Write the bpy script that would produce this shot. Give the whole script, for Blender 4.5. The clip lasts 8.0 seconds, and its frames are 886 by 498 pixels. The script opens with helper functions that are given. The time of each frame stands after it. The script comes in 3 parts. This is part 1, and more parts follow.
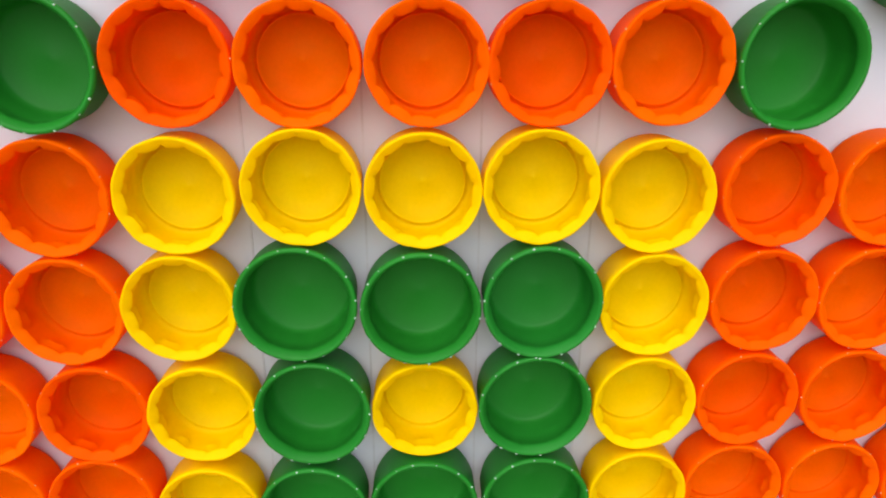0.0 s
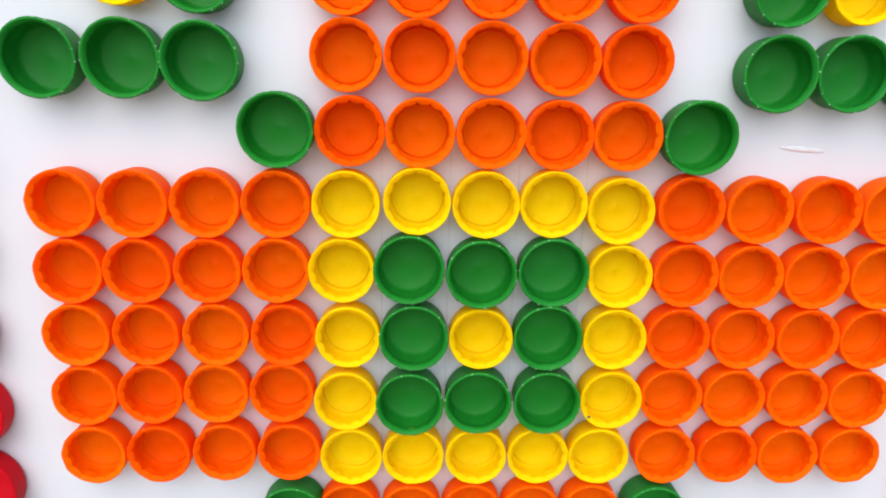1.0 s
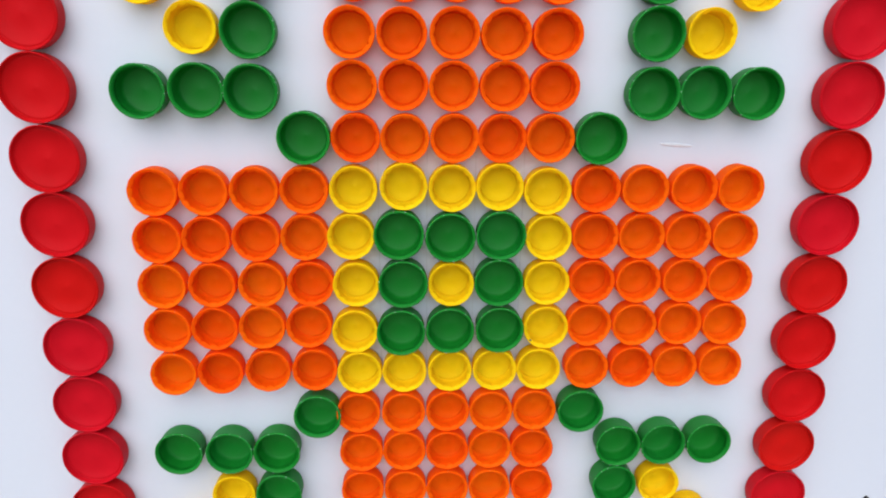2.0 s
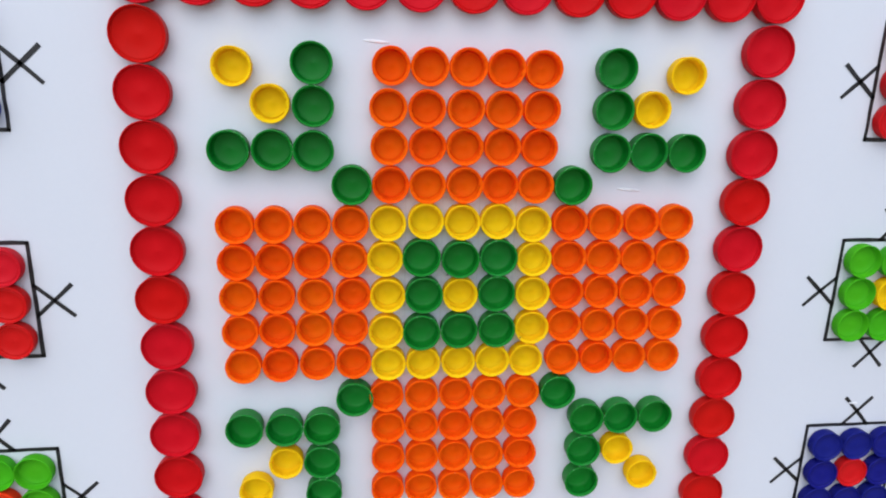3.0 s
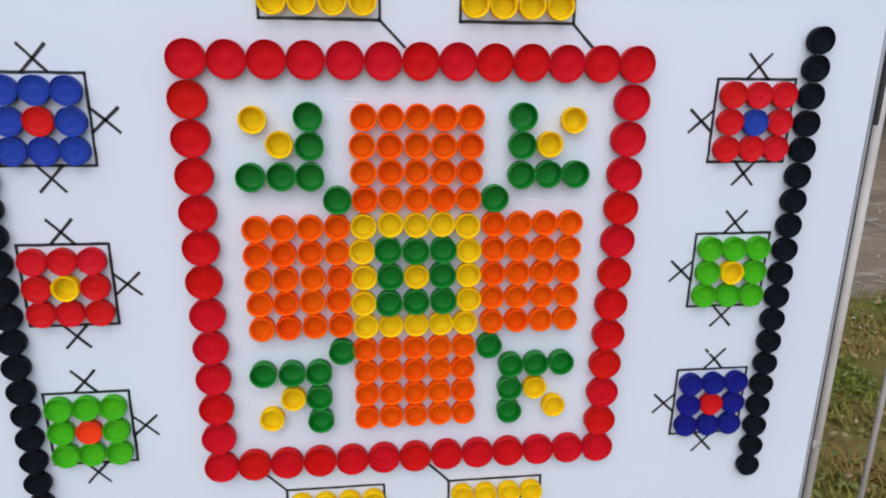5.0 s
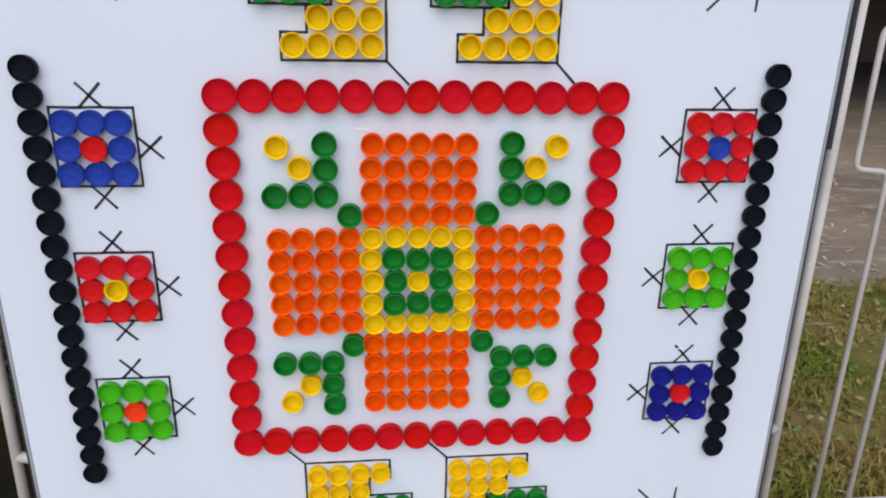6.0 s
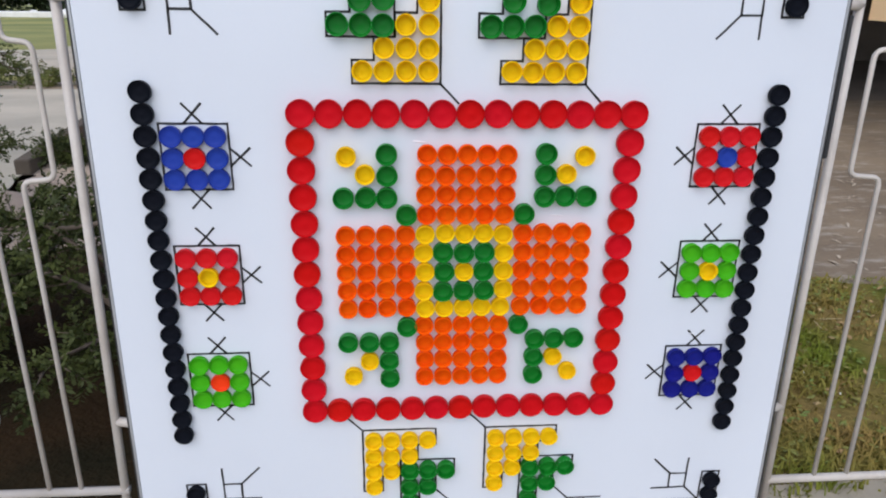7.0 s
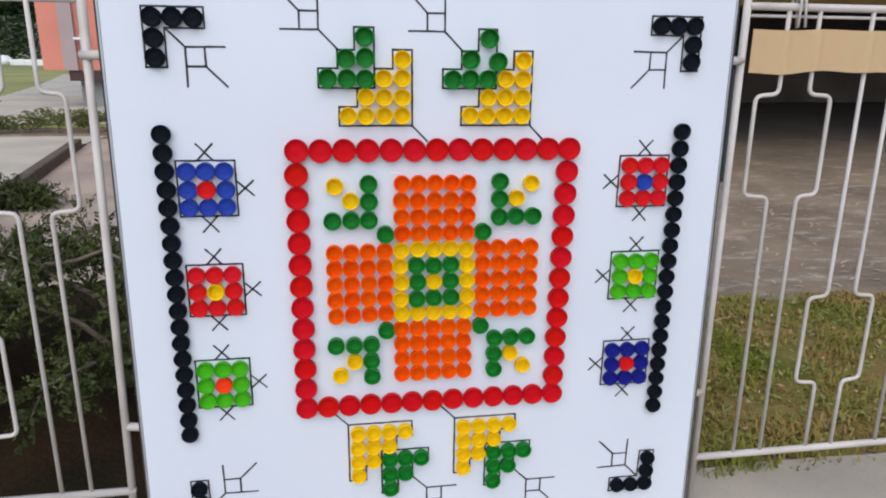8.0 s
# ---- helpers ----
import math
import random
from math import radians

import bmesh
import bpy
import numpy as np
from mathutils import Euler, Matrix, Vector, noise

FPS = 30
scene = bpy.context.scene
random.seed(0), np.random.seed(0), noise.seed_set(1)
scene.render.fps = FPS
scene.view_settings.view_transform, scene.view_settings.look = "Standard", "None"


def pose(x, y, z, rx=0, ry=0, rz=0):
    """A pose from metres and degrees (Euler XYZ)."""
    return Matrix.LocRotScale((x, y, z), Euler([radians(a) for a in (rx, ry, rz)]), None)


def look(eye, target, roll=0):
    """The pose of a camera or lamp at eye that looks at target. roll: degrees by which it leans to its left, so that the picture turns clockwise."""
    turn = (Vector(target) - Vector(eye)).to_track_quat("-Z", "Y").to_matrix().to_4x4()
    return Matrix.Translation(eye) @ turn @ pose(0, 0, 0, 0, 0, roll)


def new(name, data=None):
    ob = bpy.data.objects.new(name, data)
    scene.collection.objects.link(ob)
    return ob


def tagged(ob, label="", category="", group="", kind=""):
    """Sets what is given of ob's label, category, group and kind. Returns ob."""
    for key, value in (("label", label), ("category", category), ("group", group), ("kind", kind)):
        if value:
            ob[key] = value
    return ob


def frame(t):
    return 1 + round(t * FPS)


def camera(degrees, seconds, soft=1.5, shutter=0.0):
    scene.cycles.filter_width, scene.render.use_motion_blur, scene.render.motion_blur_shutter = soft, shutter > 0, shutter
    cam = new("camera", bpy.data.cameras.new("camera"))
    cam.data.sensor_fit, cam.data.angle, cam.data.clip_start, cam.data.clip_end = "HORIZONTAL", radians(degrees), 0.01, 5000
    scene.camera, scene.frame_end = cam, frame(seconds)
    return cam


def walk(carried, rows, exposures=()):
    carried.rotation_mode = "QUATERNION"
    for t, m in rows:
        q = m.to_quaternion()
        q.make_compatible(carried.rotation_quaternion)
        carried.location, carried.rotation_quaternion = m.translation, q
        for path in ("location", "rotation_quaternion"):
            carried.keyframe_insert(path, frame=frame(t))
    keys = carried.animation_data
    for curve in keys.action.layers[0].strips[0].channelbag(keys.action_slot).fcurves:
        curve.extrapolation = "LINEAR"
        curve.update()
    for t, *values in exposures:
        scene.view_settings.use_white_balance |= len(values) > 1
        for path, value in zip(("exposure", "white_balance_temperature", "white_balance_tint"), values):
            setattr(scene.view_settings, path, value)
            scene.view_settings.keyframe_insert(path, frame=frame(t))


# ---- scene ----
cam = camera(66.6, 8.0, 2.0)
PATH = [
    (0, (-0.004, -0.179, 0.728), (0.098, 1.711, 0.051), 0.3),
    (0.3, (-0.005, -0.201, 0.714), (0.086, 1.698, 0.067), 1.0),
    (0.5, (-0.007, -0.223, 0.706), (0.036, 1.689, 0.122), 0.3),
    (0.8, (-0.024, -0.272, 0.727), (0.031, 1.645, 0.172), 1.0),
    (1, (-0.03, -0.306, 0.747), (0.043, 1.616, 0.2), 1.4),
    (1.2, (-0.032, -0.337, 0.749), (0.066, 1.590, 0.251), 1.7),
    (1.5, (-0.027, -0.371, 0.757), (0.068, 1.551, 0.213), 0.7),
    (1.7, (-0.027, -0.395, 0.763), (0.063, 1.516, 0.179), 0.7),
    (2.8, (-0.063, -0.528, 0.806), (0.138, 1.379, 0.237), 1.0),
    (3, (-0.079, -0.556, 0.817), (0.142, 1.353, 0.270), 1.4),
    (3.3, (-0.081, -0.592, 0.821), (0.110, 1.328, 0.281), 1.6),
    (3.5, (-0.090, -0.604, 0.826), (0.095, 1.312, 0.274), 1.3),
    (3.8, (-0.084, -0.622, 0.834), (0.125, 1.282, 0.274), 1.1),
    (4, (-0.074, -0.648, 0.838), (0.143, 1.262, 0.285), 0.8),
    (4.2, (-0.059, -0.677, 0.850), (0.137, 1.233, 0.288), 0.9),
    (4.5, (-0.067, -0.71, 0.867), (0.157, 1.189, 0.28), 2.2),
    (4.7, (-0.067, -0.737, 0.878), (0.182, 1.156, 0.283), 1.2),
    (5.8, (-0.059, -0.857, 0.96), (0.156, 1.023, 0.312), 0.9),
    (6, (-0.06, -0.873, 0.977), (0.143, 0.999, 0.303), 1.1),
    (6.2, (-0.066, -0.889, 0.994), (0.122, 0.971, 0.284), 1.4),
    (6.5, (-0.074, -0.926, 1.008), (0.092, 0.93, 0.283), 1.8),
    (6.8, (-0.084, -0.981, 1.020), (0.038, 0.891, 0.323), 0.8),
    (7, (-0.113, -1.01, 1.021), (0.035, 0.865, 0.342), 0.8),
    (7.2, (-0.125, -1.041, 1.023), (0.116, 0.834, 0.399), 1.9),
    (7.3, (-0.134, -1.056, 1.023), (0.120, 0.819, 0.415), 1.5),
    (7.5, (-0.147, -1.104, 1.037), (0.094, 0.788, 0.437), 0.1),
    (7.7, (-0.174, -1.144, 1.033), (0.096, 0.745, 0.460), -0.1),
    (8, (-0.176, -1.215, 1.039), (0.127, 0.681, 0.48), 0.7),
]
walk(cam, [(t, look(eye, target, roll)) for t, eye, target, roll in PATH],
     [(0, 0.42, 6750, 13), (0.5, 0.55, 6700, 12), (1.0, 0.53, 6500, 10), (1.5, 0.37, 6300, 10), (3.0, 0.11, 6070, 10), (4.0, 0.05, 6050, 10), (4.5, 0.03, 6020, 10), (6.0, 0.08, 6100, 10), (8.0, 0.12, 6100, 10)])

# ---- world and light ----
SUN_UP, SUN_TURN = 51.0, 195.0          # high soft sun behind the viewer, under thin cloud
world = bpy.data.worlds.new("overcast_sky")
scene.world = world
world.use_nodes = True
wn = world.node_tree
wbg = wn.nodes["Background"]
sky = wn.nodes.new("ShaderNodeTexSky")
sky.sky_type = "NISHITA"
sky.sun_disc = False
sky.sun_elevation = radians(SUN_UP)
sky.sun_rotation = radians(SUN_TURN)
sky.dust_density = 2.0
wn.links.new(sky.outputs["Color"], wbg.inputs["Color"])
wbg.inputs["Strength"].default_value = 0.15

sun_data = bpy.data.lights.new("sun", "SUN")
sun_data.energy = 2.0
sun_data.angle = radians(90)
sun_data.color = (1.0, 0.97, 0.94)
sun = new("sun", sun_data)
a, e = radians(SUN_TURN), radians(SUN_UP)
sun_way = Vector((math.sin(a) * math.cos(e), math.cos(a) * math.cos(e), math.sin(e)))
sun.matrix_world = look(sun_way * 30, (0, 0, 0))


# ---- materials ----
def material(name, base, rough=0.5, vary=0.12, size=8.0, fine=60.0, bump=0.15, metal=0.0, second=None, per_piece=0.0, depth=0.002, spec=0.5, sss=0.0):
    """A surface with two scales of variation in colour and a fine relief."""
    m = bpy.data.materials.new(name)
    m.use_nodes = True
    t = m.node_tree
    b = t.nodes["Principled BSDF"]
    co = t.nodes.new("ShaderNodeTexCoord")
    n1 = t.nodes.new("ShaderNodeTexNoise")
    n1.inputs["Scale"].default_value = size
    n1.inputs["Detail"].default_value = 5
    n2 = t.nodes.new("ShaderNodeTexNoise")
    n2.inputs["Scale"].default_value = fine
    n2.inputs["Detail"].default_value = 3
    for n in (n1, n2):
        t.links.new(co.outputs["Object"], n.inputs["Vector"])
    mix = t.nodes.new("ShaderNodeMix")
    mix.data_type = "RGBA"
    dark = second or tuple(c * (1 - 2 * vary) for c in base)
    mix.inputs["A"].default_value = (*dark, 1)
    mix.inputs["B"].default_value = (*base, 1)
    ramp = t.nodes.new("ShaderNodeMapRange")
    ramp.inputs["From Min"].default_value = 0.36
    ramp.inputs["From Max"].default_value = 0.62
    t.links.new(n1.outputs["Fac"], ramp.inputs["Value"])
    t.links.new(ramp.outputs["Result"], mix.inputs["Factor"])
    grain = t.nodes.new("ShaderNodeMapRange")
    grain.inputs["To Min"].default_value = 1 - vary
    grain.inputs["To Max"].default_value = 1 + vary
    t.links.new(n2.outputs["Fac"], grain.inputs["Value"])
    hsv = t.nodes.new("ShaderNodeHueSaturation")
    t.links.new(mix.outputs["Result"], hsv.inputs["Color"])
    t.links.new(grain.outputs["Result"], hsv.inputs["Value"])
    if per_piece:
        info = t.nodes.new("ShaderNodeObjectInfo")
        hue = t.nodes.new("ShaderNodeMapRange")
        hue.inputs["To Min"].default_value = 0.5 - per_piece
        hue.inputs["To Max"].default_value = 0.5 + per_piece
        t.links.new(info.outputs["Random"], hue.inputs["Value"])
        t.links.new(hue.outputs["Result"], hsv.inputs["Hue"])
    t.links.new(hsv.outputs["Color"], b.inputs["Base Color"])
    rr = t.nodes.new("ShaderNodeMapRange")
    rr.inputs["To Min"].default_value = max(rough - 0.1, 0.03)
    rr.inputs["To Max"].default_value = min(rough + 0.1, 1)
    t.links.new(n1.outputs["Fac"], rr.inputs["Value"])
    t.links.new(rr.outputs["Result"], b.inputs["Roughness"])
    b.inputs["Metallic"].default_value = metal
    b.inputs["Specular IOR Level"].default_value = spec
    if sss:
        b.inputs["Subsurface Weight"].default_value = sss
        b.inputs["Subsurface Radius"].default_value = (1.0, 0.5, 0.2)
        b.inputs["Subsurface Scale"].default_value = 0.003
    if bump:
        bp = t.nodes.new("ShaderNodeBump")
        bp.inputs["Strength"].default_value = bump
        bp.inputs["Distance"].default_value = depth
        t.links.new(n2.outputs["Fac"], bp.inputs["Height"])
        t.links.new(bp.outputs["Normal"], b.inputs["Normal"])
    return m


def plastic(name, base, second=None, rough=0.42, per_piece=0.002, through_light=0.22, gloss=0.12, dye=1.0):
    """Thin moulded plastic that lets some light through its walls, deeper in colour than what it reflects."""
    m = material(name, base, rough, 0.04, 40, 900, 0.05, second=second, per_piece=per_piece, depth=0.0002, spec=gloss)
    if through_light:
        t = m.node_tree
        b = t.nodes["Principled BSDF"]
        glow = t.nodes.new("ShaderNodeBsdfTranslucent")
        mix = t.nodes.new("ShaderNodeMixShader")
        mix.inputs["Fac"].default_value = through_light
        deep = t.nodes.new("ShaderNodeGamma")
        deep.inputs["Gamma"].default_value = dye
        t.links.new(b.inputs["Base Color"].links[0].from_socket, deep.inputs["Color"])
        t.links.new(deep.outputs["Color"], glow.inputs["Color"])
        t.links.new(b.outputs["BSDF"], mix.inputs[1])
        t.links.new(glow.outputs["BSDF"], mix.inputs[2])
        t.links.new(mix.outputs["Shader"], t.nodes["Material Output"].inputs["Surface"])
    return m


ORANGE = plastic("orange_plastic", (0.99, 0.170, 0.001), (0.99, 0.140, 0.001), per_piece=0.005, through_light=0.42, gloss=0.03, dye=1.4)
YELLOW = plastic("yellow_plastic", (0.99, 0.73, 0.002), (0.98, 0.69, 0.002), through_light=0.36, gloss=0.04, dye=1.4)
GREEN = plastic("green_plastic", (0.013, 0.268, 0.025), (0.011, 0.238, 0.020), 0.46, through_light=0.30, gloss=0.24, dye=1.3)
RED = plastic("red_plastic", (0.62, 0.006, 0.010), (0.55, 0.005, 0.008), 0.38, gloss=0.06)
SCARLET = plastic("scarlet_plastic", (0.64, 0.008, 0.013), (0.60, 0.007, 0.011))
VERMILION = plastic("vermilion_plastic", (0.90, 0.055, 0.006))
BLUE = plastic("blue_plastic", (0.024, 0.055, 0.36), (0.020, 0.045, 0.32))
NAVY = plastic("navy_plastic", (0.010, 0.013, 0.21), (0.009, 0.011, 0.18))
LIME = plastic("lime_plastic", (0.080, 0.46, 0.008), (0.065, 0.42, 0.007))
BLACK = plastic("black_plastic", (0.005, 0.006, 0.010), (0.003, 0.004, 0.007), 0.45, 0.0, 0.0, 0.05)
PANEL = material("white_laminate", (0.612, 0.641, 0.696), 0.45, 0.012, 3.0, 220, 0.04, second=(0.590, 0.618, 0.673), depth=0.0004)
INK = material("black_marker_ink", (0.010, 0.010, 0.012), 0.5, 0.2, 60, 600, 0.05, depth=0.0001)
GLUE = material("dried_glue", (0.72, 0.73, 0.76), 0.3, 0.05, 60, 300, 0.2, depth=0.0004)
ALU = material("grey_metal_edge", (0.46, 0.47, 0.49), 0.42, 0.10, 6, 200, 0.08, metal=0.6)
EDGE_BLACK = material("black_edge", (0.015, 0.015, 0.016), 0.6, 0.1, 20, 300, 0.1)
PAINT = material("white_fence_paint", (0.53, 0.485, 0.44), 0.5, 0.08, 9, 160, 0.25, second=(0.43, 0.385, 0.34), depth=0.0006)
BEIGE = plastic("beige_sheeting", (0.72, 0.555, 0.325), (0.73, 0.53, 0.31), 0.6, 0.0, 0.42)
ASPHALT = material("worn_asphalt", (0.250, 0.185, 0.118), 0.6, 0.22, 1.6, 55, 0.5, second=(0.165, 0.122, 0.080), depth=0.006)
# same asphalt with the garage's shade put into its colour
SHADED_ASPHALT = material("shaded_asphalt", (0.175, 0.142, 0.112), 0.7, 0.2, 0.8, 40, 0.5, second=(0.115, 0.092, 0.072), depth=0.006)
CONCRETE = material("pavement_concrete", (0.385, 0.33, 0.245), 0.8, 0.10, 2.2, 90, 0.4, second=(0.30, 0.26, 0.195), depth=0.003)
PALE = material("pale_path_concrete", (0.47, 0.425, 0.335), 0.85, 0.08, 1.1, 40, 0.4, second=(0.37, 0.335, 0.265), depth=0.004)
EARTH = material("pinkish_bare_earth", (0.41, 0.315, 0.235), 0.9, 0.12, 2.0, 40, 0.6, second=(0.29, 0.23, 0.185), depth=0.01)
# dark soil, its colour lowered further for the shade under the shrubs
SOIL = material("shaded_bed_soil", (0.032, 0.019, 0.009), 0.95, 0.25, 3.0, 60, 0.8, second=(0.014, 0.012, 0.006), depth=0.01, spec=0.08)
TURF = material("turf_soil", (0.26, 0.165, 0.065), 0.95, 0.25, 2.1, 70, 0.8, second=(0.105, 0.110, 0.018), depth=0.01, spec=0.1)
LAWN = material("far_lawn", (0.30, 0.28, 0.085), 0.95, 0.15, 0.25, 14, 0.6, second=(0.15, 0.17, 0.045), depth=0.02)
PINK = material("salmon_render", (0.60, 0.22, 0.155), 0.85, 0.06, 1.0, 60, 0.3, second=(0.54, 0.20, 0.14), depth=0.003)
LILAC = material("grey_render", (0.37, 0.29, 0.28), 0.85, 0.06, 1.0, 60, 0.3, depth=0.003)
BROWN = material("brown_skirting", (0.06, 0.028, 0.02), 0.7, 0.1, 3, 60, 0.2)
GREY_WALL = material("grey_base_wall", (0.24, 0.24, 0.22), 0.9, 0.10, 1.5, 60, 0.3, depth=0.003)
OCHRE = material("ochre_wall", (0.38, 0.25, 0.09), 0.85, 0.08, 1.0, 60, 0.3, depth=0.003)
# brown kept dark so that the bay's shade sits in the colour
SHADE_WALL = material("shade_brown_wall", (0.125, 0.100, 0.084), 0.9, 0.15, 1.0, 40, 0.3, depth=0.003)
WHITE_STONE = material("white_kerb_stone", (0.74, 0.72, 0.68), 0.8, 0.06, 2.0, 40, 0.3, depth=0.003)
KERB = material("dark_kerb_timber", (0.10, 0.078, 0.055), 0.85, 0.15, 5, 60, 0.4, depth=0.003)
BARK = material("twig_bark", (0.16, 0.12, 0.09), 0.9, 0.2, 20, 200, 0.5)
NEEDLE = material("juniper_foliage", (0.072, 0.086, 0.023), 0.6, 0.25, 6, 90, 0.0, second=(0.034, 0.042, 0.013), spec=0.15)
HEDGE = material("hedge_leaves", (0.125, 0.135, 0.040), 0.65, 0.25, 2, 40, 0.0, second=(0.070, 0.085, 0.024), spec=0.15)
TREE = material("far_tree_leaves", (0.05, 0.075, 0.028), 0.7, 0.25, 1, 10, 0.0, second=(0.028, 0.045, 0.018))
GRASS = material("grass_blades", (0.130, 0.160, 0.012), 0.6, 0.3, 1.9, 40, 0.0, second=(0.29, 0.19, 0.055), spec=0.2)
LITTER = material("dry_leaf", (0.38, 0.27, 0.12), 0.8, 0.2, 8, 90, 0.0, second=(0.28, 0.17, 0.07))
PETAL = material("white_clover", (0.72, 0.70, 0.62), 0.8, 0.05, 8, 90, 0.0)


# pale stretched streaks on the asphalt
t = ASPHALT.node_tree
co, mp, st, rg, mx = (t.nodes.new("ShaderNode" + k) for k in ("TexCoord", "Mapping", "TexNoise", "MapRange", "Mix"))
mp.inputs["Scale"].default_value = (1.5, 4.2, 1.0)
mp.inputs["Rotation"].default_value = (0, 0, 0.15)
st.inputs["Scale"].default_value = 2.6
st.inputs["Detail"].default_value = 8
st.inputs["Roughness"].default_value = 0.72
rg.inputs["From Min"].default_value, rg.inputs["From Max"].default_value = 0.52, 0.72
mx.data_type = "RGBA"
mx.inputs["B"].default_value = (0.46, 0.41, 0.34, 1)
t.links.new(co.outputs["Object"], mp.inputs["Vector"])
t.links.new(mp.outputs["Vector"], st.inputs["Vector"])
t.links.new(st.outputs["Fac"], rg.inputs["Value"])
t.links.new(rg.outputs["Result"], mx.inputs["Factor"])
base_in = t.nodes["Principled BSDF"].inputs["Base Color"]
t.links.new(base_in.links[0].from_socket, mx.inputs["A"])
t.links.new(mx.outputs["Result"], base_in)


# ---- building helpers ----
def mesh_of(name, bm, mat, smooth=False):
    me = bpy.data.meshes.new(name)
    bmesh.ops.recalc_face_normals(bm, faces=bm.faces)
    bm.to_mesh(me)
    bm.free()
    me.materials.append(mat)
    if smooth:
        me.polygons.foreach_set("use_smooth", [True] * len(me.polygons))
    return me


def raw_mesh(name, verts, faces, mat, smooth=False):
    me = bpy.data.meshes.new(name)
    me.from_pydata(verts, [], faces)
    me.materials.append(mat)
    if smooth:
        me.polygons.foreach_set("use_smooth", [True] * len(me.polygons))
    me.update()
    return me


def part(name, bm, mat, parent=None, label="", smooth=False):
    ob = new(name, mesh_of(name, bm, mat, smooth))
    if parent:
        ob.parent = parent
    return tagged(ob, label)


def box(bm, x0, x1, y0, y1, z0, z1, bevel=0.0):
    r = bmesh.ops.create_cube(bm, size=1, matrix=Matrix.Translation(((x0 + x1) / 2, (y0 + y1) / 2, (z0 + z1) / 2)) @ Matrix.Diagonal((x1 - x0, y1 - y0, z1 - z0, 1)))
    if bevel:
        edges = list({e for v in r["verts"] for e in v.link_edges})
        bmesh.ops.bevel(bm, geom=edges, offset=bevel, segments=2, affect="EDGES", profile=0.5)
    return bm


def tube(bm, points, radius, sides=8, end=None):
    """A round bar along points, tapering to end."""
    pts = [Vector(p) for p in points]
    rings = []
    for i, p in enumerate(pts):
        d = (pts[min(i + 1, len(pts) - 1)] - pts[max(i - 1, 0)]).normalized()
        up = Vector((0, 1, 0)) if abs(d.y) < 0.9 else Vector((1, 0, 0))
        u = d.cross(up).normalized()
        v = d.cross(u).normalized()
        r = radius if end is None else radius + (end - radius) * i / (len(pts) - 1)
        rings.append([bm.verts.new(p + (u * math.cos(k * math.tau / sides) + v * math.sin(k * math.tau / sides)) * r) for k in range(sides)])
    for a0, b0 in zip(rings, rings[1:]):
        for k in range(sides):
            bm.faces.new((a0[k], a0[(k + 1) % sides], b0[(k + 1) % sides], b0[k]))
    bm.faces.new(rings[0])
    bm.faces.new(rings[-1])
    return bm


def rounded(points, r, steps=4):
    """The points of a bent bar, its corners rounded with radius r."""
    pts = [Vector(p) for p in points]
    out = [pts[0]]
    for a0, b0, c0 in zip(pts, pts[1:], pts[2:]):
        p, q = b0 + (a0 - b0).normalized() * r, b0 + (c0 - b0).normalized() * r
        for k in range(steps + 1):
            s = k / steps
            out.append(p * (1 - s) ** 2 + b0 * 2 * s * (1 - s) + q * s * s)
    return out + [pts[-1]]


# ---- ground ----
def ground_sheet(name, outline, z, mat, label, category, thick=0.0, wobble=0.0, kind="structure"):
    """A flat piece of ground with a slightly uneven border."""
    rnd = random.Random(name)
    pts = []
    for p, q in zip(outline, outline[1:] + outline[:1]):
        p, q = Vector(p), Vector(q)
        n = max(1, min(60, int((q - p).length / 0.12))) if wobble else 1
        for k in range(n):
            w = p.lerp(q, k / n)
            pts.append((w.x + rnd.uniform(-wobble, wobble), w.y + rnd.uniform(-wobble, wobble)))
    bm = bmesh.new()
    top = [bm.verts.new((x, y, z)) for x, y in pts]
    bm.faces.new(top)
    if thick:
        r = bmesh.ops.extrude_face_region(bm, geom=list(bm.faces))
        for g in r["geom"]:
            if isinstance(g, bmesh.types.BMVert):
                g.co.z -= thick
    bmesh.ops.triangulate(bm, faces=[f for f in bm.faces if len(f.verts) > 4])
    return tagged(part(name, bm, mat), label, category, kind=kind)


bm = bmesh.new()
bmesh.ops.create_grid(bm, x_segments=8, y_segments=8, size=600)
tagged(part("ground", bm, ASPHALT), "worn grey-brown asphalt yard reaching into the distance", "ground", kind="structure")
ground_sheet("pavement", [(-9, -7), (9, -7), (9, 0.155), (0.2, 0.19), (-9, 0.17)], 0.012, CONCRETE, "grey-beige concrete pavement under the display board", "pavement", 0.03, 0.008)
ground_sheet("grass_verge", [(0.2, 0.18), (9, 0.15), (9, 1.15), (2.2, 1.32), (0.2, 1.5)], 0.006, TURF, "patchy dry grass verge behind the fence", "grass", 0, 0.05)
# darker sheet that paints the shade before and inside the bay
ground_sheet("asphalt_apron", [(1.0, 6.8), (20, 6.6), (20, 13.6), (1.0, 13.6)], 0.005, SHADED_ASPHALT, "asphalt in a darker colour that stands for the garage's shade", "asphalt", 0, 0.3)
ground_sheet("planting_bed", [(-9, 0.16), (0.2, 0.18), (0.2, 2.4), (-1.2, 2.05), (-2.0, 1.80), (-9, 1.80)], 0.006, SOIL, "dark soil bed beside the fence, deepened in colour for the shade of its shrubs", "soil", 0, 0.05)
